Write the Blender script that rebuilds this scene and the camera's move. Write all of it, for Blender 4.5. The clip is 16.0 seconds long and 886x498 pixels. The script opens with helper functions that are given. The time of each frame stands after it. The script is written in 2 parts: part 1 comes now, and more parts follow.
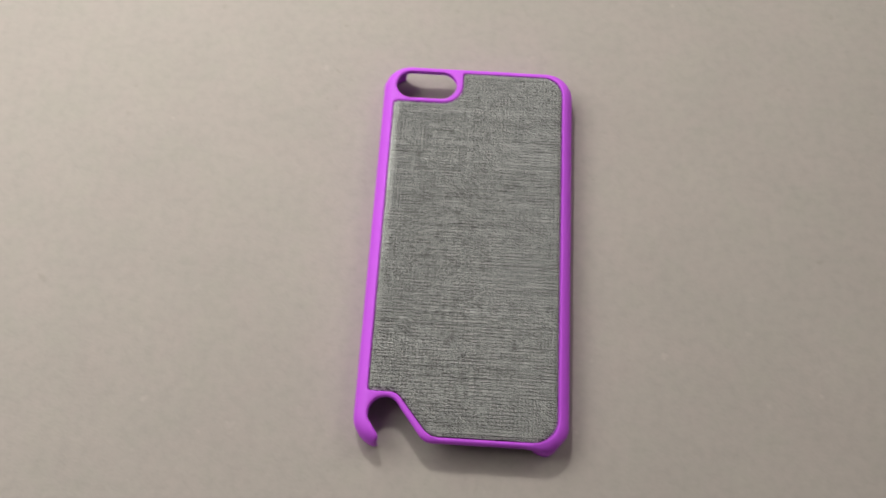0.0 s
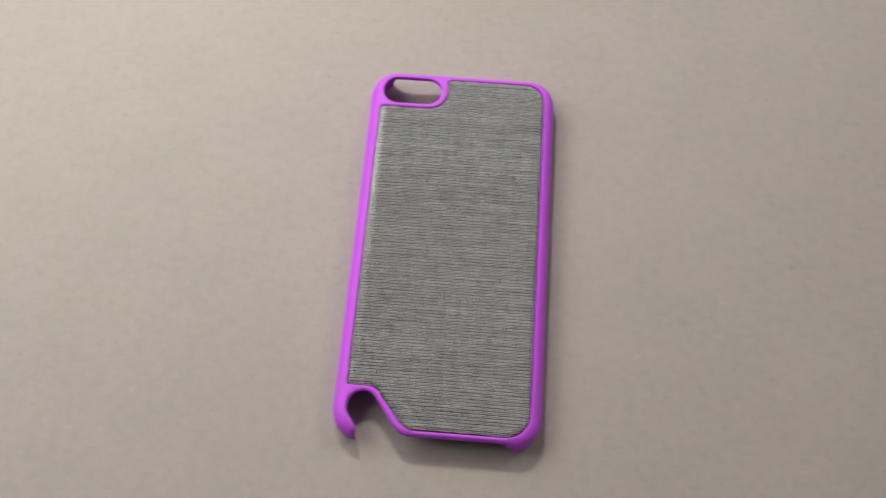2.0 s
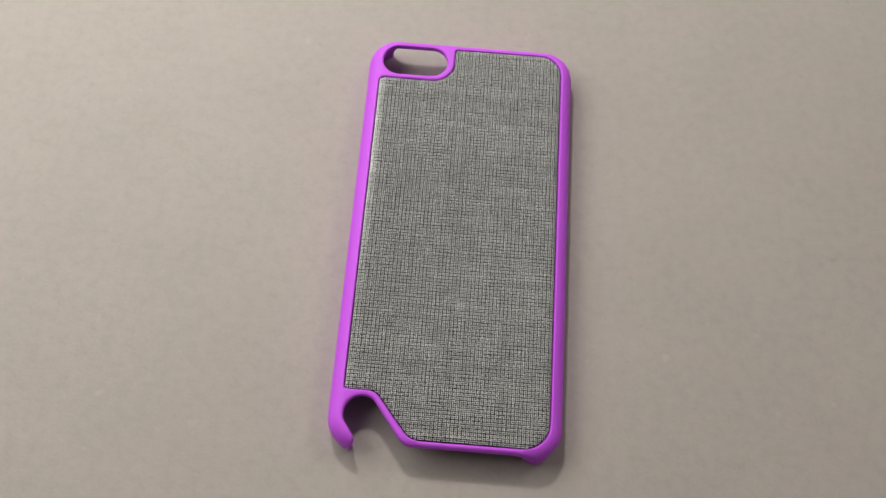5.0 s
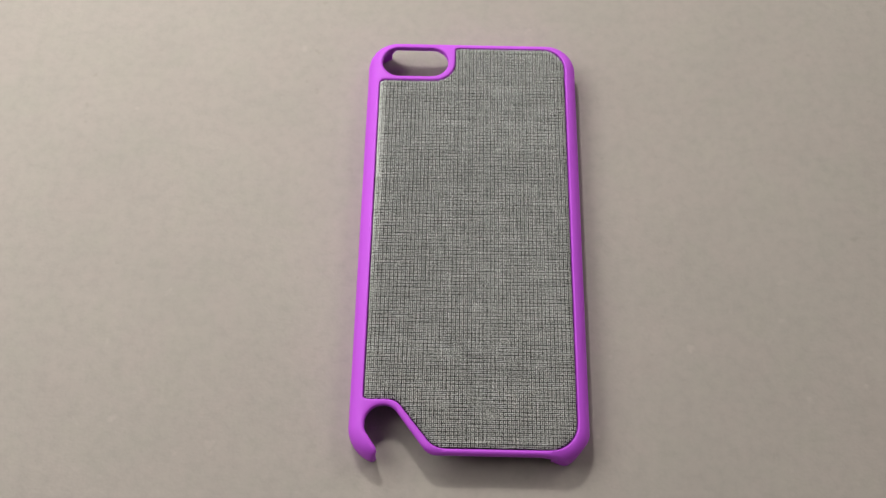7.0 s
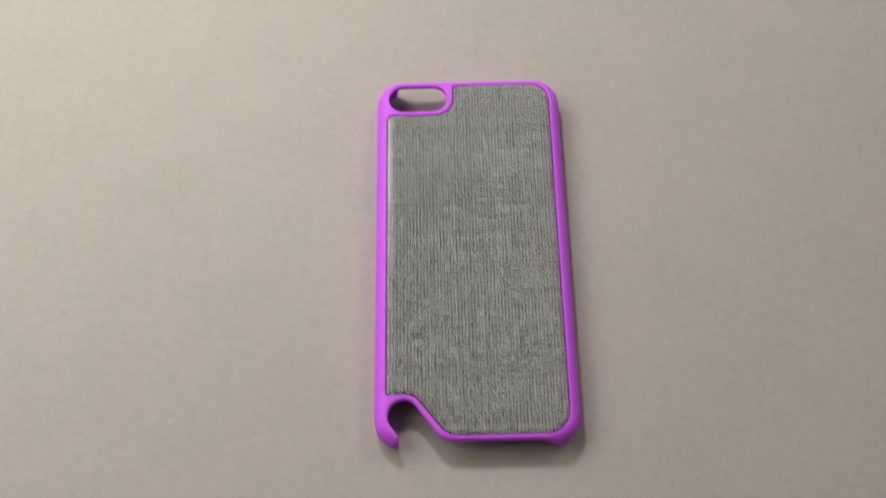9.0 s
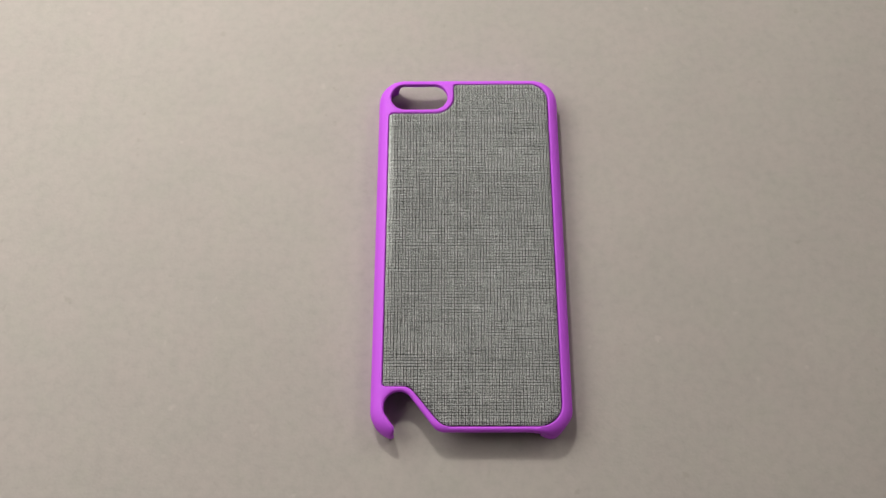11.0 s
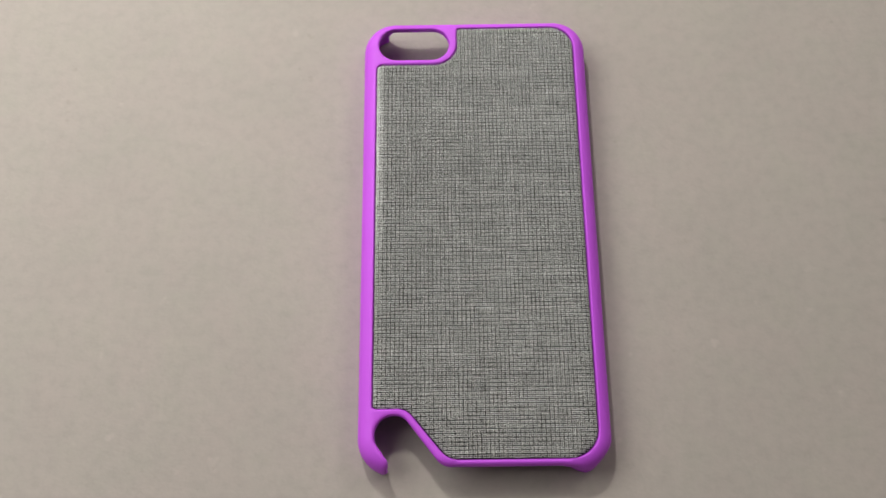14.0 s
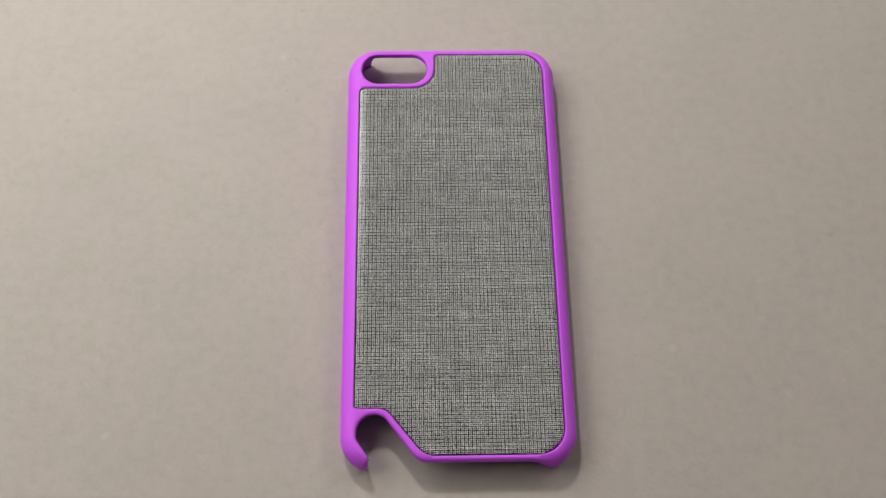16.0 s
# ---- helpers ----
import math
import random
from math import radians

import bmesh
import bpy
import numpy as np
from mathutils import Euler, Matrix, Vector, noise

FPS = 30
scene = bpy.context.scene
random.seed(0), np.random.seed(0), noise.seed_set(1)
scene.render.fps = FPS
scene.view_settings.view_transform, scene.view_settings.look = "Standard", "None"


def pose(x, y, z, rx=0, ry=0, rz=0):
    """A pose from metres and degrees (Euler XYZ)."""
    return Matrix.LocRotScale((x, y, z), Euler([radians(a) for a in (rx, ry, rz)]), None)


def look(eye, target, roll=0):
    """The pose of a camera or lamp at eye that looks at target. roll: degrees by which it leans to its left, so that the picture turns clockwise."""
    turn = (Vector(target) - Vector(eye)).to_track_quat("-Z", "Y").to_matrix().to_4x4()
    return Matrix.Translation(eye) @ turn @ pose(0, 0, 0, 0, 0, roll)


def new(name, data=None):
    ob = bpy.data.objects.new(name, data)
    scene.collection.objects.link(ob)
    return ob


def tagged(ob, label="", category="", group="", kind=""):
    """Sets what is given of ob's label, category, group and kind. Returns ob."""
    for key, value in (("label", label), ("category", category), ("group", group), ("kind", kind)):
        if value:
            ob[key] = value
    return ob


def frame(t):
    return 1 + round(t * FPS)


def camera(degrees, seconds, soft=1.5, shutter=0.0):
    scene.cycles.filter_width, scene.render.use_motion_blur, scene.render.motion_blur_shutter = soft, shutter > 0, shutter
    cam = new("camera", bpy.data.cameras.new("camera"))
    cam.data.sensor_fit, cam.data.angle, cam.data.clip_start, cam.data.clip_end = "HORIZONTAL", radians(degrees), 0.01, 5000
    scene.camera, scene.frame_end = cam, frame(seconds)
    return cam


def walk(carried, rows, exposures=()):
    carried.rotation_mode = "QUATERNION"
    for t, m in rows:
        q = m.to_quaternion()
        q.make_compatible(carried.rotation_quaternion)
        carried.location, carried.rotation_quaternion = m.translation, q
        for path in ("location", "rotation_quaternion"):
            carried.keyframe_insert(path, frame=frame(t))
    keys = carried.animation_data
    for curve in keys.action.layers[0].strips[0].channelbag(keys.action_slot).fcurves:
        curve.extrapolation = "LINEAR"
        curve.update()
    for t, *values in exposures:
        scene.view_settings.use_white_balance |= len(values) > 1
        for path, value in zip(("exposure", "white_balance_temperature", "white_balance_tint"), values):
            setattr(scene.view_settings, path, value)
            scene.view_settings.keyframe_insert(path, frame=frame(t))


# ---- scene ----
# ---- the camera and its way over the case ----
cam = camera(52.21, 16.0, soft=1.5, shutter=1.0)
ROWS = [
    (0.0, -0.0043, -0.1038, 0.2672, 21.36, -0.42, 3.38),
    (0.3, -0.0035, -0.1027, 0.2683, 21.80, -0.55, 3.98),
    (0.5, -0.0041, -0.1045, 0.2701, 22.35, -0.71, 4.27),
    (0.7, -0.0034, -0.1090, 0.2717, 22.81, -0.35, 4.31),
    (1.0, 0.0002, -0.1106, 0.2752, 22.03, -0.03, 4.73),
    (1.3, -0.0006, -0.1129, 0.2765, 21.15, -0.27, 4.75),
    (1.5, 0.0019, -0.1095, 0.2783, 20.75, -0.10, 4.87),
    (1.7, 0.0039, -0.1064, 0.2799, 20.88, 0.04, 4.77),
    (2.0, 0.0066, -0.1087, 0.2749, 21.87, 0.11, 4.51),
    (2.3, 0.0073, -0.1102, 0.2658, 21.90, -0.01, 4.80),
    (2.5, 0.0006, -0.1077, 0.2619, 21.49, -1.31, 4.67),
    (2.7, 0.0007, -0.1033, 0.2573, 20.78, -0.49, 4.89),
    (3.0, 0.0033, -0.1025, 0.2528, 20.62, -0.42, 4.95),
    (3.3, 0.0040, -0.1015, 0.2530, 21.24, -0.69, 4.35),
    (3.5, 0.0016, -0.0977, 0.2496, 20.90, -1.07, 4.12),
    (3.7, 0.0018, -0.0947, 0.2490, 20.55, -0.61, 3.81),
    (5.8, -0.0070, -0.1014, 0.2412, 22.53, -2.16, 4.36),
    (6.0, -0.0042, -0.1014, 0.2392, 22.78, -1.49, 4.27),
    (6.3, -0.0052, -0.0995, 0.2381, 22.29, -1.38, 3.71),
    (6.5, -0.0056, -0.0986, 0.2369, 22.20, -0.65, 2.89),
    (6.7, -0.0040, -0.0997, 0.2377, 22.43, 0.10, 1.98),
    (7.0, -0.0076, -0.1003, 0.2392, 22.31, -0.41, 1.06),
    (7.3, -0.0108, -0.0991, 0.2453, 22.05, 0.26, 0.31),
    (7.5, -0.0071, -0.1006, 0.2569, 21.80, 0.98, -0.10),
    (7.7, -0.0130, -0.1079, 0.2660, 22.49, 0.22, -0.67),
    (8.0, -0.0118, -0.1093, 0.2708, 22.05, 0.72, -0.21),
    (8.3, -0.0111, -0.1059, 0.2731, 21.40, 0.35, -0.69),
    (8.5, -0.0129, -0.1043, 0.2758, 20.96, -0.03, -0.93),
    (8.7, -0.0094, -0.1066, 0.2779, 21.70, 1.11, -0.81),
    (9.0, -0.0082, -0.1086, 0.2779, 21.85, 0.67, -0.98),
    (9.2, -0.0056, -0.1104, 0.2787, 22.14, 0.74, -0.91),
    (11.3, -0.0065, -0.1118, 0.2831, 21.53, 0.41, 0.08),
    (11.5, -0.0057, -0.1088, 0.2826, 20.98, 0.29, -0.11),
    (11.7, -0.0085, -0.1078, 0.2830, 20.78, -0.39, -0.43),
    (12.0, -0.0078, -0.1064, 0.2831, 20.84, -0.23, -0.28),
    (12.3, -0.0086, -0.1044, 0.2841, 20.66, -0.72, -0.54),
    (12.5, -0.0066, -0.1071, 0.2833, 21.25, -0.29, -0.57),
    (12.7, -0.0102, -0.1009, 0.2822, 20.12, -1.10, -0.65),
    (13.0, -0.0097, -0.0961, 0.2576, 20.49, -0.71, -0.66),
    (13.3, -0.0135, -0.0881, 0.2411, 19.93, -1.64, -1.09),
    (13.5, -0.0132, -0.0868, 0.2350, 20.05, -1.28, -0.92),
    (13.7, -0.0141, -0.0855, 0.2330, 19.65, -1.37, -0.91),
    (14.0, -0.0088, -0.0844, 0.2307, 19.37, 0.45, -0.67),
    (14.3, -0.0104, -0.0855, 0.2370, 19.97, 0.26, -0.64),
    (14.5, -0.0117, -0.0870, 0.2476, 20.26, 0.28, -0.91),
    (14.7, -0.0064, -0.0918, 0.2481, 21.63, 1.20, -0.55),
    (15.0, -0.0093, -0.0911, 0.2480, 21.42, -0.00, -0.69),
    (15.3, -0.0062, -0.0905, 0.2479, 20.79, 0.25, -0.81),
    (15.5, -0.0077, -0.0921, 0.2464, 20.96, -0.22, -0.96),
    (15.7, -0.0066, -0.0901, 0.2479, 20.37, -0.21, -0.95),
    (16.0, -0.0089, -0.0927, 0.2456, 20.71, -0.97, -0.93),
]
# The tremor that smears single moments: seconds, and how fast the view slides across and down, in degrees a frame.
TREMOR = [
    (0.0, 0.10, 0.09), (0.5, 0.04, 0.09), (1.0, 0.19, -0.02), (1.5, 0.10, 0.15), (2.0, 0.15, 0.01), (2.5, 0.20, 0.0), (3.0, 0.11, 0.18),
    (3.5, 0.15, -0.13), (6.0, 0.06, 0.01), (6.5, 0.0, 0.07), (7.0, 0.02, 0.01), (7.5, 0.06, 0.05), (8.0, 0.04, 0.03), (8.5, 0.20, 0.12),
    (9.0, 0.08, 0.15), (11.5, 0.04, 0.04), (12.0, 0.08, 0.07), (12.5, 0.03, 0.02), (13.0, 0.27, 0.07), (13.5, 0.04, 0.01), (14.0, 0.07, 0.03),
    (14.5, -0.08, 0.19), (15.0, 0.02, 0.01), (15.5, 0.01, 0.02), (16.0, 0.01, 0.01),
]
way = {t: pose(*rest) for t, *rest in ROWS}
for t, across, down in TREMOR:
    for step in (-1, 1):
        if 0 <= t + step / FPS <= 16:
            way[t + step / FPS] = way[t] @ pose(0, 0, 0, step * down, step * across, 0)
EXPOSURES = [(0.0, 0.0), (16.0, 0.0)]
walk(cam, sorted(way.items()), EXPOSURES)

# ---- light: a dim world outside, unseen bodiless lamps added inside the closed room ----
world = bpy.data.worlds.new("world")
scene.world = world
world.use_nodes = True
world.node_tree.nodes["Background"].inputs["Color"].default_value = (0.9, 0.95, 1.0, 1)
world.node_tree.nodes["Background"].inputs["Strength"].default_value = 0.3


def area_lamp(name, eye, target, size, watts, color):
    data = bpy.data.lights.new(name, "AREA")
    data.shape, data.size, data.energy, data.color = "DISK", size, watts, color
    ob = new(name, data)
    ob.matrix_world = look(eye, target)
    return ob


# Unseen lamp, lined up with the case's main shadow, its distance tuned for falloff.
area_lamp("unseen_key_light", (-0.125, 0.38, 0.46), (0, 0, 0), 0.055, 1.46, (1.0, 0.96, 0.885))
# Two soft fills with no known source, added to brighten the table's left.
area_lamp("added_left_fill", (-0.41, 0.08, 0.38), (0, 0, 0), 0.42, 1.29, (1.0, 0.955, 0.90))
area_lamp("added_northwest_fill", (-0.30, 0.36, 0.34), (0, 0, 0), 0.26, 0.97, (1.0, 0.97, 0.90))
# Unseen light of unknown kind, placed to cast the case's second shadow.
area_lamp("unseen_northeast_light", (1.45, 1.35, 1.60), (0, 0, 0), 0.8, 11.5, (1.0, 0.93, 0.865))

MM = 0.001


# ---- materials ----
def shader(name):
    mat = bpy.data.materials.new(name)
    mat.use_nodes = True
    nodes, links = mat.node_tree.nodes, mat.node_tree.links
    return mat, nodes, links, nodes["Principled BSDF"]


def noise_at(nodes, links, scale, detail=4.0, rough=0.55, stretch=(1, 1, 1)):
    at = nodes.new("ShaderNodeTexCoord")
    fit = nodes.new("ShaderNodeMapping")
    fit.inputs["Scale"].default_value = stretch
    tex = nodes.new("ShaderNodeTexNoise")
    tex.inputs["Scale"].default_value = scale
    tex.inputs["Detail"].default_value = detail
    tex.inputs["Roughness"].default_value = rough
    links.new(at.outputs["Object"], fit.inputs["Vector"])
    links.new(fit.outputs["Vector"], tex.inputs["Vector"])
    return tex.outputs["Fac"]


def ramp(nodes, links, fac, stops):
    r = nodes.new("ShaderNodeValToRGB")
    while len(r.color_ramp.elements) < len(stops):
        r.color_ramp.elements.new(0.5)
    for e, (p, c) in zip(r.color_ramp.elements, stops):
        e.position, e.color = p, (*c, 1)
    links.new(fac, r.inputs["Fac"])
    return r.outputs["Color"]


def mix(nodes, links, kind, fac, a, b):
    m = nodes.new("ShaderNodeMix")
    m.data_type, m.blend_type = "RGBA", kind
    for key, value in ((0, fac), (6, a), (7, b)):
        if hasattr(value, "is_output"):
            links.new(value, m.inputs[key])
        else:
            m.inputs[key].default_value = value
    return m.outputs[2]


def bump(nodes, links, bsdf, height, strength, distance):
    b = nodes.new("ShaderNodeBump")
    b.inputs["Strength"].default_value, b.inputs["Distance"].default_value = strength, distance
    links.new(height, b.inputs["Height"])
    links.new(b.outputs["Normal"], bsdf.inputs["Normal"])


def table_material():
    mat, n, l, bsdf = shader("warm_grey_matt_board")
    broad = ramp(n, l, noise_at(n, l, 14, 3), [(0.3, (0.449, 0.413, 0.386)), (0.7, (0.469, 0.434, 0.404))])
    fleck = ramp(n, l, noise_at(n, l, 300, 5, 0.65), [(0.30, (0.93, 0.93, 0.93)), (0.52, (1, 1, 1)), (0.75, (1.045, 1.045, 1.04))])
    smudge = ramp(n, l, noise_at(n, l, 55, 4, 0.6), [(0.35, (0.98, 0.985, 0.98)), (0.62, (1.015, 1.005, 1.005))])
    speck = ramp(n, l, noise_at(n, l, 210, 2, 0.5), [(0.20, (0.90, 0.89, 0.87)), (0.29, (1, 1, 1))])
    hue = ramp(n, l, noise_at(n, l, 90, 3, 0.6), [(0.36, (0.992, 1.005, 0.99)), (0.5, (1, 1, 1)), (0.64, (1.008, 0.997, 1.0))])
    dust = ramp(n, l, noise_at(n, l, 160, 2, 0.5), [(0.72, (1, 1, 1)), (0.80, (1.12, 1.12, 1.12))])
    base = mix(n, l, "MULTIPLY", 1.0, mix(n, l, "MULTIPLY", 1.0, broad, fleck), smudge)
    base = mix(n, l, "MULTIPLY", 1.0, mix(n, l, "MULTIPLY", 1.0, base, hue), dust)
    l.new(mix(n, l, "MULTIPLY", 1.0, base, speck), bsdf.inputs["Base Color"])
    bsdf.inputs["Roughness"].default_value = 0.62
    bsdf.inputs["Specular IOR Level"].default_value = 0.25
    bump(n, l, bsdf, noise_at(n, l, 900, 4), 0.12, 0.0006)
    return mat


def plastic_material():
    mat, n, l, bsdf = shader("purple_soft_plastic")
    tone = ramp(n, l, noise_at(n, l, 60, 3), [(0.3, (0.625, 0.096, 0.91)), (0.7, (0.655, 0.104, 0.94))])
    l.new(tone, bsdf.inputs["Base Color"])
    l.new(ramp(n, l, noise_at(n, l, 240, 4), [(0.3, (0.52, 0.52, 0.52)), (0.7, (0.60, 0.60, 0.60))]), bsdf.inputs["Roughness"])
    bsdf.inputs["Specular IOR Level"].default_value = 0.42
    bump(n, l, bsdf, noise_at(n, l, 2600, 2), 0.10, 0.0002)
    return mat


def thread_material():
    mat, n, l, bsdf = shader("grey_woven_thread")
    info = n.new("ShaderNodeNewGeometry")
    each = ramp(n, l, info.outputs["Random Per Island"], [(0.0, (0.655, 0.672, 0.67)), (0.5, (0.722, 0.74, 0.738)), (1.0, (0.795, 0.813, 0.81))])
    slub = ramp(n, l, noise_at(n, l, 420, 4, 0.6), [(0.3, (0.86, 0.86, 0.86)), (0.7, (1.12, 1.12, 1.12))])
    weft = ramp(n, l, noise_at(n, l, 170, 3, 0.6, (0.12, 6, 1)), [(0.35, (0.88, 0.88, 0.88)), (0.65, (1.08, 1.08, 1.08))])
    warp = ramp(n, l, noise_at(n, l, 170, 3, 0.6, (6, 0.12, 1)), [(0.35, (0.96, 0.96, 0.96)), (0.65, (1.03, 1.03, 1.03))])
    streak = mix(n, l, "MULTIPLY", 1.0, weft, warp)
    each = mix(n, l, "MULTIPLY", 1.0, each, streak)
    l.new(mix(n, l, "MULTIPLY", 1.0, each, slub), bsdf.inputs["Base Color"])
    bsdf.inputs["Roughness"].default_value = 0.6
    bsdf.inputs["Specular IOR Level"].default_value = 0.35
    bump(n, l, bsdf, noise_at(n, l, 6000, 2), 0.3, 0.0001)
    return mat


def plain_material(name, color, rough, grain=30):
    mat, n, l, bsdf = shader(name)
    low = tuple(0.93 * c for c in color)
    l.new(ramp(n, l, noise_at(n, l, grain, 4), [(0.3, low), (0.7, color)]), bsdf.inputs["Base Color"])
    bsdf.inputs["Roughness"].default_value = rough
    bump(n, l, bsdf, noise_at(n, l, grain * 8, 3), 0.1, 0.002)
    return mat


TABLE = table_material()
PURPLE = plastic_material()
THREAD = thread_material()
BACKING = plain_material("dark_grey_backing_cloth", (0.025, 0.025, 0.024), 0.9, 900)
WALL = plain_material("grey_wall_paint", (0.54, 0.53, 0.515), 0.8)
CEILING = plain_material("white_ceiling_paint", (0.80, 0.80, 0.78), 0.85)
FLOOR = plain_material("grey_floor_covering", (0.26, 0.25, 0.24), 0.75)
METAL = plain_material("grey_painted_steel", (0.30, 0.30, 0.30), 0.45)


# ---- mesh helpers ----
def part(name, bm, material, parent=None, label=""):
    me = bpy.data.meshes.new(name)
    bm.to_mesh(me)
    bm.free()
    me.materials.append(material)
    ob = new(name, me)
    ob.parent = parent
    return tagged(ob, label)


def from_arrays(name, verts, faces, material, parent=None, label=""):
    me = bpy.data.meshes.new(name)
    me.vertices.add(len(verts))
    me.vertices.foreach_set("co", np.ascontiguousarray(verts, np.float32).ravel())
    me.loops.add(faces.size)
    me.loops.foreach_set("vertex_index", np.ascontiguousarray(faces, np.int32).ravel())
    me.polygons.add(len(faces))
    me.polygons.foreach_set("loop_start", np.arange(0, faces.size, 4, dtype=np.int32))
    me.polygons.foreach_set("use_smooth", np.ones(len(faces), bool))
    me.materials.append(material)
    me.update()
    ob = new(name, me)
    ob.parent = parent
    return tagged(ob, label)


def block(lo, hi, edge=0.0):
    bm = bmesh.new()
    bmesh.ops.create_cube(bm, size=1)
    for v in bm.verts:
        v.co = Vector([(a + b) / 2 + c * (b - a) for a, b, c in zip(lo, hi, v.co)])
    if edge:
        bmesh.ops.bevel(bm, geom=bm.edges[:], offset=edge, segments=3, affect="EDGES", profile=0.5)
    return bm


def filleted(corners):
    """A closed outline from corners (x, y, radius), each rounded by an arc."""
    out = []
    for i, (x, y, r) in enumerate(corners):
        p = np.array((x, y), float)
        a, b = (np.array(corners[j % len(corners)][:2], float) - p for j in (i - 1, i + 1))
        a, b = a / np.linalg.norm(a), b / np.linalg.norm(b)
        half = math.acos(max(-1, min(1, a @ b))) / 2
        if r <= 0 or half > 1.55:
            out.append(p)
            continue
        mid = (a + b) / np.linalg.norm(a + b)
        c = p + mid * r / math.sin(half)
        s, e = p + a * r / math.tan(half) - c, p + b * r / math.tan(half) - c
        turn = math.atan2(s[0] * e[1] - s[1] * e[0], s @ e)
        for k in range(9):
            q = turn * k / 8
            out.append(c + (s[0] * math.cos(q) - s[1] * math.sin(q), s[0] * math.sin(q) + s[1] * math.cos(q)))
    return np.array(out)


def outline_distance(x, y, poly):
    """Signed distance to a closed outline, below zero inside."""
    far, inside = np.full(x.shape, 1e9), np.zeros(x.shape, bool)
    for (ax, ay), (bx, by) in zip(poly, np.roll(poly, -1, 0)):
        dx, dy = bx - ax, by - ay
        t = np.clip(((x - ax) * dx + (y - ay) * dy) / (dx * dx + dy * dy + 1e-12), 0, 1)
        far = np.minimum(far, (x - ax - t * dx) ** 2 + (y - ay - t * dy) ** 2)
        if abs(dy) > 1e-12:
            inside ^= ((ay > y) != (by > y)) & (x < ax + (y - ay) * dx / dy)
    return np.where(inside, -1, 1) * np.sqrt(far)


def both(a, b, k):
    """The larger of two distances, with the edge between rounded over a width k."""
    h = np.maximum(k - np.abs(a - b), 0) / k
    return np.maximum(a, b) + h * h * k / 4


def slab(d, z, low, high, r_low, r_high):
    """An outline raised from low to high, with rounded lower and upper edges."""
    mid = (low + high) / 2
    r = np.where(z > mid, r_high, r_low)
    p, q = d + r, np.abs(z - mid) - (high - low) / 2 + r
    return np.minimum(np.maximum(p, q), 0) + np.hypot(np.maximum(p, 0), np.maximum(q, 0)) - r


def skin(solid, flats, lo, hi, step):
    """The surface of a solid given by its signed distance: flats(x, y) gives the outlines' distances, solid(them, z) the solid's."""
    ax = [np.arange(a, b + step, step) for a, b in zip(lo, hi)]
    gx, gy = np.meshgrid(ax[0], ax[1], indexing="ij")
    flat = [f[:, :, None] for f in flats(gx, gy)]
    v = solid(flat, ax[2][None, None, :])
    neg = v < 0
    shape = tuple(n - 1 for n in v.shape)
    total, count = np.zeros(shape + (3,), np.float32), np.zeros(shape, np.float32)
    cut = lambda a, o: a[o[0]:o[0] + shape[0], o[1]:o[1] + shape[1], o[2]:o[2] + shape[2]]
    for axis in range(3):
        for u in (0, 1):
            for w in (0, 1):
                o = [0, 0, 0]
                o[(axis + 1) % 3], o[(axis + 2) % 3] = u, w
                e = list(o)
                e[axis] = 1
                a, b = cut(v, o), cut(v, e)
                hit = cut(neg, o) != cut(neg, e)
                t = np.where(hit, a / np.where(hit, a - b, 1), 0)
                for k in range(3):
                    total[..., k] += np.where(hit, t if k == axis else o[k], 0)
                count += hit
    used = count > 0
    where = np.argwhere(used)
    index = np.full(shape, -1, np.int64)
    index[used] = np.arange(len(where))
    pts = (where + total[used] / count[used][:, None]) * step + np.array([a[0] for a in ax])
    value = lambda p: solid(flats(p[:, 0], p[:, 1]), p[:, 2])
    for _ in range(2):
        here, h = value(pts), 0.02
        grad = np.stack([(value(pts + h * e) - here) / h for e in np.eye(3)], 1)
        size = np.maximum((grad ** 2).sum(1), 0.3)
        pts = pts - np.clip(here / size, -0.3 * step, 0.3 * step)[:, None] * grad
    quads = []
    for axis in range(3):
        b, c = (axis + 1) % 3, (axis + 2) % 3
        lo_, hi_ = [slice(None)] * 3, [slice(None)] * 3
        lo_[axis], hi_[axis] = slice(0, -1), slice(1, None)
        first = neg[tuple(lo_)]
        at = np.argwhere(first != neg[tuple(hi_)])
        at = at[(at[:, b] > 0) & (at[:, c] > 0) & (at[:, b] < shape[b]) & (at[:, c] < shape[c])]
        out = first[tuple(at.T)]
        ring = []
        for db, dc in ((1, 1), (0, 1), (0, 0), (1, 0)):
            q = at.copy()
            q[:, b] -= db
            q[:, c] -= dc
            ring.append(index[tuple(q.T)])
        ring = np.stack(ring, 1)
        ring[~out] = ring[~out][:, ::-1]
        quads.append(ring)
    return pts, np.concatenate(quads)


# ---- the room that closes the place ----
GROUND, TOP, HALF = -0.74, 1.92, 2.2


def setting(name, lo, hi, material, label, category):
    return tagged(part(name, block(lo, hi), material), label, category, kind="structure")


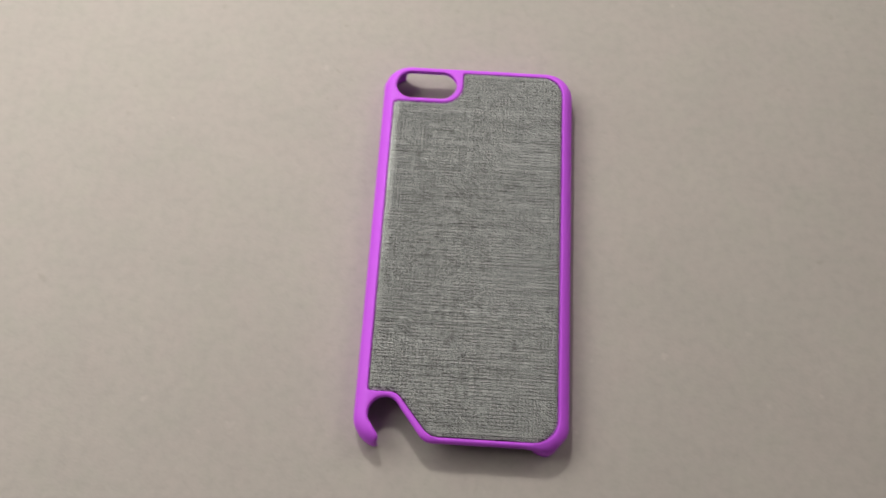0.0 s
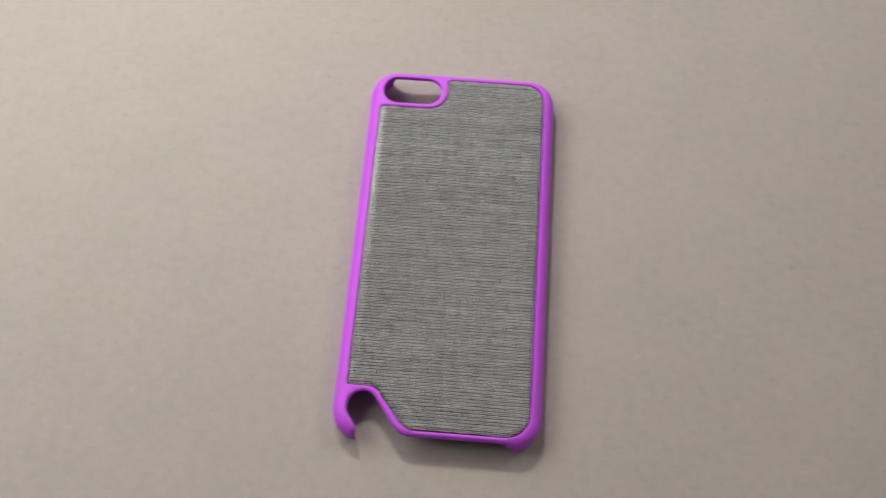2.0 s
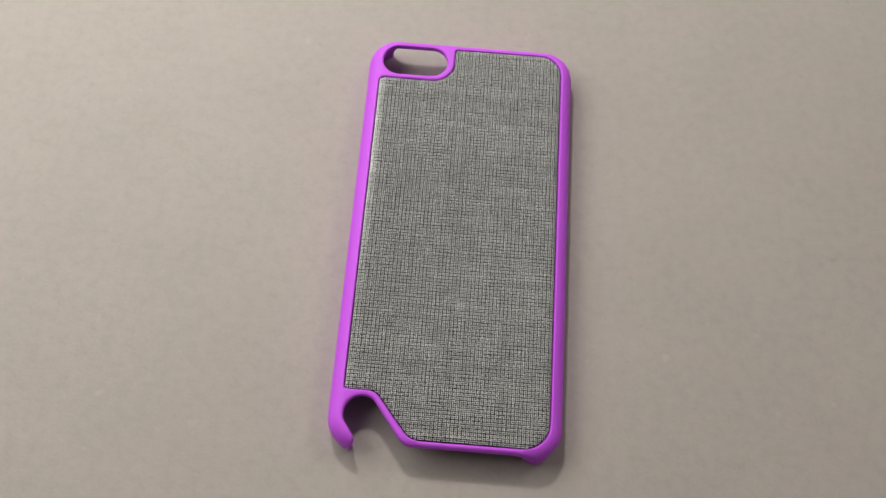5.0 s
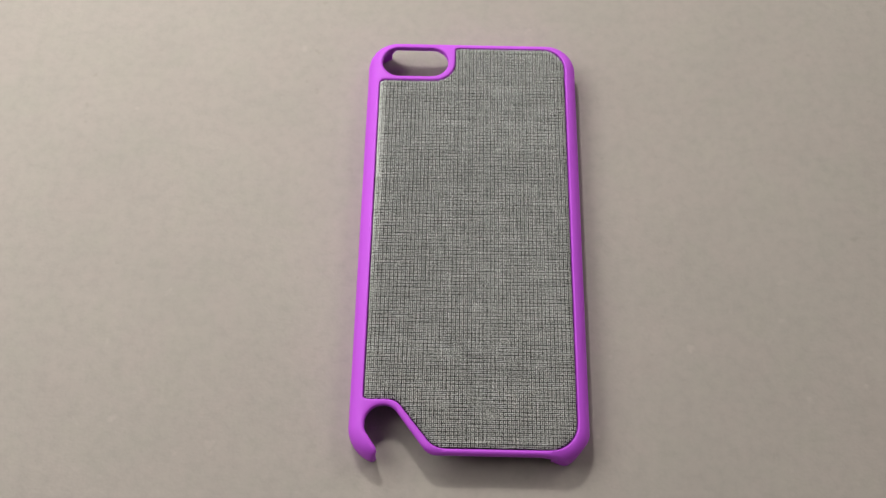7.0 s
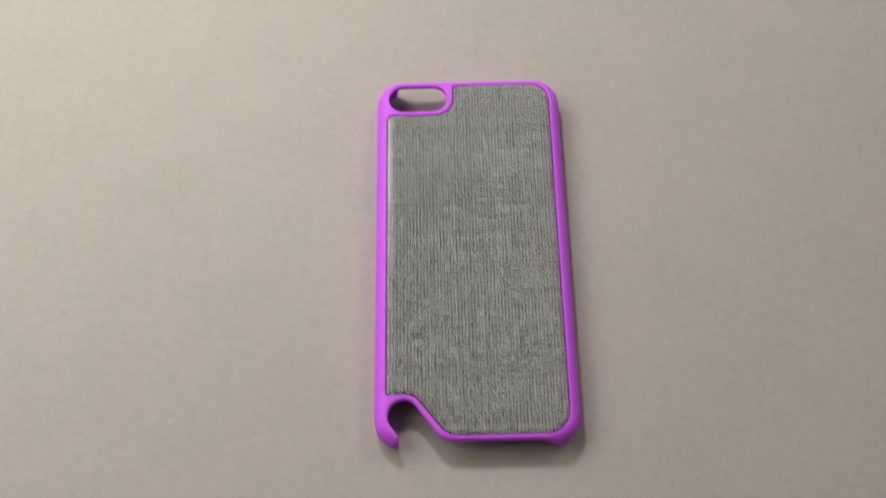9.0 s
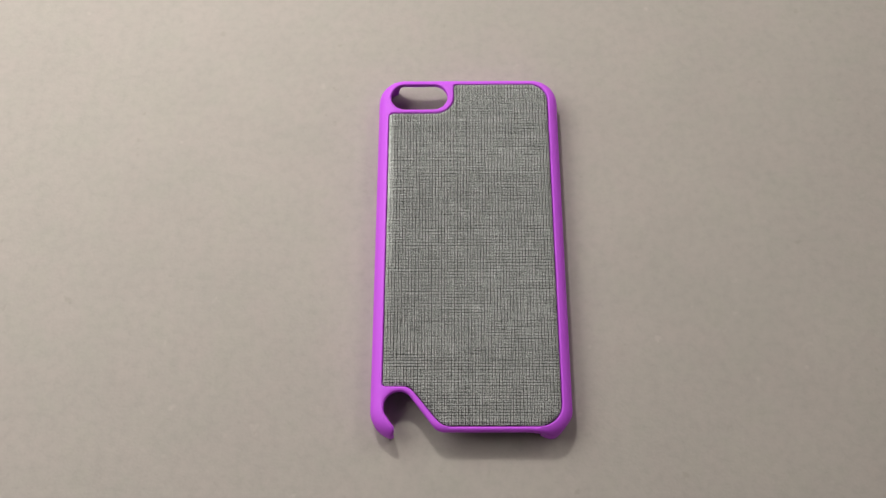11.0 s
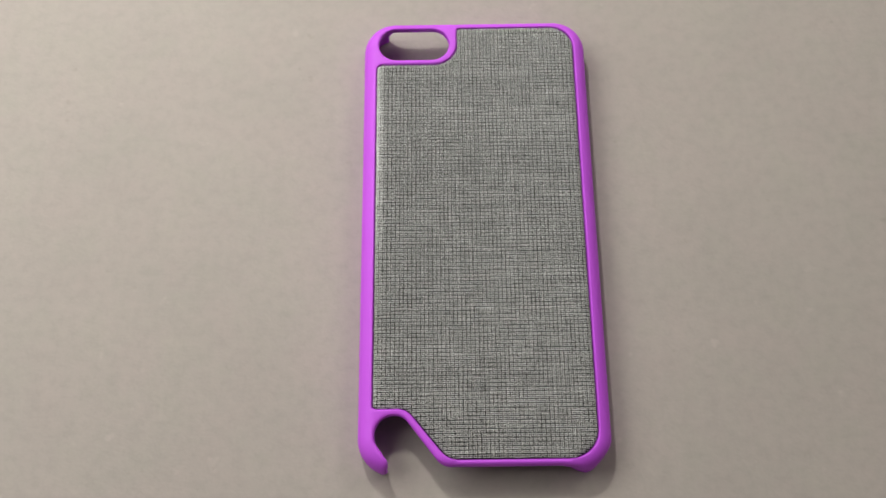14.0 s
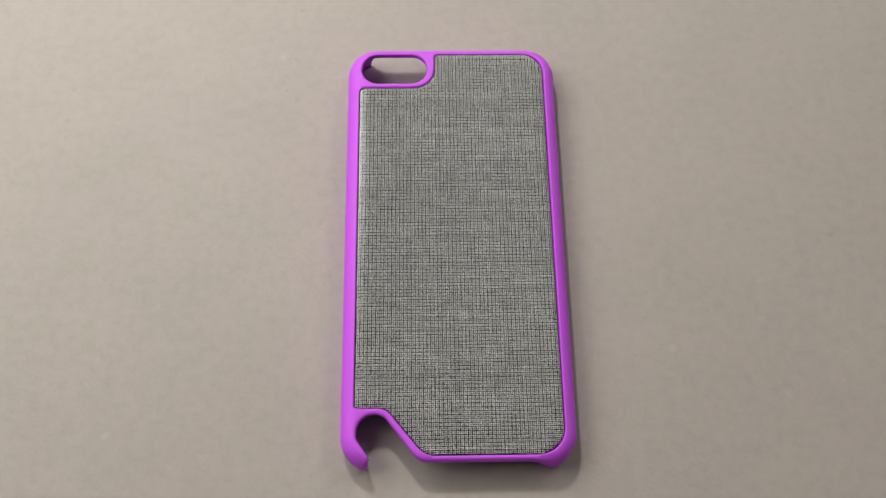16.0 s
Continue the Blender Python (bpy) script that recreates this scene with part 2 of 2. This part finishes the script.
setting("floor", (-HALF, -HALF, GROUND - 0.1), (HALF, HALF, GROUND), FLOOR, "plain grey floor under the table", "floor")
setting("ceiling", (-HALF, -HALF, TOP), (HALF, HALF, TOP + 0.1), CEILING, "plain white ceiling over the table", "ceiling")
setting("wall_north", (-HALF, HALF, GROUND), (HALF, HALF + 0.1, TOP), WALL, "plain grey painted wall", "wall")
setting("wall_south", (-HALF, -HALF - 0.1, GROUND), (HALF, -HALF, TOP), WALL, "plain grey painted wall", "wall")
setting("wall_east", (HALF, -HALF, GROUND), (HALF + 0.1, HALF, TOP), WALL, "plain grey painted wall", "wall")
setting("wall_west", (-HALF - 0.1, -HALF, GROUND), (-HALF, HALF, TOP), WALL, "plain grey painted wall", "wall")


# ---- the table ----
def table():
    thing = new("table")
    thing.location = (0, 0, GROUND)
    part("tabletop", block((-0.75, -0.40, -GROUND - 0.028), (0.75, 0.42, -GROUND), 0.002), TABLE, thing, "warm grey matt board surface")
    for x in (-0.70, 0.70):
        for y in (-0.35, 0.37):
            part("leg", block((x - 0.02, y - 0.02, 0), (x + 0.02, y + 0.02, -GROUND - 0.028), 0.002), METAL, thing)
    return tagged(thing, "table with a plain warm grey matt top", "table")


table()

# ---- the case: outlines in millimetres, seen from above ----
CASE_X, CASE_Y, CASE_R, RIM = 31.35, 63.3, 9.0, 8.5
PANEL = filleted([(-27.5, 48.8, 1.6), (-27.5, -47.5, 0.7), (-19.2, -47.5, 5.0), (-9.0, -59.9, 5.5), (27.65, -59.9, 7.0),
                  (27.65, 60.4, 6.5), (-4.95, 60.4, 0.8), (-4.95, 48.8, 6.6)])
CUT = filleted([(-27.7, -48.8, 5.2), (-19.8, -48.8, 4.6), (-10.1, -61.4, 4.5), (19.0, -61.4, 9.0), (27.0, -64.0, 0), (27.0, -80, 0),
                (-27.6, -80, 0), (-27.6, -64.6, 0), (-25.0, -63.0, 1.5), (-23.8, -60.9, 1.5), (-27.4, -55.8, 3.5)])
PILL_AT, PILL_R, PILL_L = (-17.15, 55.35), 5.05, 4.85


def case_flats(x, y):
    px, py = np.abs(x) - CASE_X + CASE_R, np.abs(y) - CASE_Y + CASE_R
    body = np.minimum(np.maximum(px, py), 0) + np.hypot(np.maximum(px, 0), np.maximum(py, 0)) - CASE_R
    pill = np.hypot(np.maximum(np.abs(x - PILL_AT[0]) - PILL_L, 0), y - PILL_AT[1]) - PILL_R
    slot = np.abs(x + 15.7) - 8.9
    return [body, pill, outline_distance(x, y, PANEL), outline_distance(x, y, CUT), slot, 58.5 - y, x, y]


def case_solid(flat, z):
    body, pill, panel, cut, slot, inner, x, y = flat
    d = slab(body, z, 0.0, RIM, 2.0, 4.6 - 0.8 * np.clip((y - 46.0) / 14.0, 0, 1) ** 2)
    d = both(d, -slab(body + 1.7, z, -6.0, 6.5, 0.5, 1.8), 0.5)
    d = both(d, -np.maximum(panel - 0.22, 7.1 - z), 0.12)
    d = both(d, -pill, 0.35)
    d = both(d, -np.maximum(slab(slot, z, -9.0, 5.4, 0.5, 4.0), inner), 0.5)
    ramped = np.maximum(np.maximum((x + 2.6 * (y + 62.0) - 22.2) / 2.8, y + 62.0), -x - 14.0)
    d = both(d, -ramped, 0.7)
    d = both(d, 0.78 * x - 0.626 * y - 59.9, 0.6)
    return both(d, -(cut + 0.5), 1.1)


def panel_height(inside):
    """The cloth's height over the table, by its distance from the panel's edge: flat, and rolled down at the edge."""
    t = np.clip(1 - inside / 1.5, 0, 1)
    return 8.1 + 0.75 * (1 - t * t) + 0.08 * np.exp(-((inside - 1.4) / 0.5) ** 2)


def thread_places(low, high, pitch, rng):
    """Threads in pairs from one side to the other: each thread's place, and whether it is the first of its pair."""
    steps = rng.normal(1.0, 0.045, round((high - low) / pitch))
    edges = low + np.concatenate([[0], np.cumsum(steps)]) * (high - low) / steps.sum()
    wide = np.diff(edges)
    return np.stack([edges[:-1] + 0.263 * wide, edges[:-1] + 0.737 * wide], 1).ravel(), edges


def wave(a, rng, slow):
    """Smooth noise along the last axis of an array of places, each row its own; about -1 to 1."""
    out = np.zeros(a.shape)
    for k in range(4):
        turn, shift = slow * rng.uniform(0.6, 1.6, (a.shape[0], 1)) * 1.7 ** k, rng.uniform(0, 6.28, (a.shape[0], 1))
        out += np.sin(turn * a + shift) / 1.5 ** k
    return out / 1.6


def weave(along_x, rng, warp, weft):
    """All the threads that run one way: half tubes that ride over and under the threads across them, two and two, and dip between the pairs."""
    (mine, _), (across, gaps) = (weft, warp) if along_x else (warp, weft)
    spots = np.sort(np.concatenate([across, (across[0::2] + across[1::2]) / 2, gaps]))
    n = len(spots)
    s = np.tile(spots, (len(mine), 1))
    kind = (np.arange(n) % 4)[None, :]
    first = (np.arange(len(mine)) % 2)[:, None] + ((np.arange(n) // 4)[None, :] + (np.arange(len(mine)) // 2)[:, None]) % 2
    over = np.where(kind == 1, 1, -1) * np.where((first + along_x) % 2, 1, -1)
    z = np.where(kind == 0, rng.normal(-0.39 if along_x else -0.42, 0.11, s.shape) + 0.09 * wave(s, rng, 0.25), np.where(kind == 2, -0.07 + 0.04 * wave(s, rng, 0.6), 0.10 * over))
    z = z + rng.normal(0, 0.025, z.shape) + 0.03 * wave(s, rng, 0.9)
    half = (0.120 if along_x else 0.124) * (1 + 0.16 * wave(s, rng, 0.35) + rng.normal(0, 0.05, s.shape) + rng.normal(0, 0.07, (len(mine), 1)))
    half = half + np.where(kind == 0, -0.035, np.where(kind == 2, -0.048, 0.012))
    side = np.tile(mine[:, None], (1, n)) + 0.014 * wave(s, rng, 0.5) + rng.normal(0, 0.014, s.shape)
    side += np.where(np.arange(len(mine)) % 2, 0.05, -0.05)[:, None] * np.repeat(wave(s[::2], rng, 0.3), 2, 0)
    x, y = (s, side) if along_x else (side, s)
    # Threads grow broader and flatter towards the panel's upper left edge.
    flattened = np.clip((27.5 + x) / -2.4 + 1, 0, 1) * np.clip((y + 30) / 50, 0, 1)
    half, z = half * (1 + 0.8 * flattened), z * (1 - 0.75 * flattened)
    bend_x = 0.018 * np.sin(0.13 * y + 1.7 * np.sin(0.11 * x)) + 0.012 * np.sin(1.15 * y + 0.6 * x)
    bend_y = 0.04 * np.sin(0.15 * x + 1.9 * np.sin(0.09 * y)) + 0.012 * np.sin(1.05 * x + 0.7 * y)
    x, y = x + bend_x, y + bend_y
    d = outline_distance(x, y, PANEL)
    top = panel_height(np.maximum(-d, 0)) + z
    p = []
    for u, drop in ((-1, -0.24), (-0.72, -0.06), (0, 0.05), (0.72, -0.06), (1, -0.24)):
        p.append(np.stack([x, y + u * half, top + drop] if along_x else [x + u * half, y, top + drop], 2))
    p = np.stack(p, 2)
    keep = (d[:, :-1] < -0.06) & (d[:, 1:] < -0.06)
    i, j = np.nonzero(keep)
    start = (i * n + j) * 5
    quads = np.concatenate([np.stack([start + k, start + k + 1, start + k + 6, start + k + 5], 1) for k in range(4)])
    if not along_x:
        quads = quads[:, ::-1]
    used, quads = np.unique(quads, return_inverse=True)
    return p.reshape(-1, 3)[used], quads.reshape(-1, 4)[:, ::-1]


def phone_case():
    thing = new("phone_case")
    pts, quads = skin(case_solid, case_flats, (-33, -64.5, -1), (33, 64.5, 9.6), 0.4)
    from_arrays("shell", pts * MM, quads, PURPLE, thing, "purple matt plastic shell")
    flats = lambda x, y: [outline_distance(x, y, PANEL)]
    pts, quads = skin(lambda d, z: np.maximum(np.maximum(d[0] + 0.03, z - panel_height(-d[0]) + 0.27), 6.5 - z), flats, (-29, -62, 6), (29, 62, 9), 0.5)
    cloth = from_arrays("fabric_panel", pts * MM, quads, BACKING, thing, "grey woven fabric back panel")
    rng = np.random.default_rng(5)
    warp, weft = thread_places(-27.4, 27.55, 1.06, rng), thread_places(-59.9, 60.3, 1.0, rng)
    for name, along_x, label in (("warp_threads", False, "pale grey threads running lengthwise"), ("weft_threads", True, "pale grey threads running crosswise")):
        pts, quads = weave(along_x, rng, warp, weft)
        tagged(from_arrays(name, pts * MM, quads, THREAD, cloth, label), kind="stuff")
    return tagged(thing, "purple plastic phone case with a grey woven back, face down", "phone case")


phone_case()
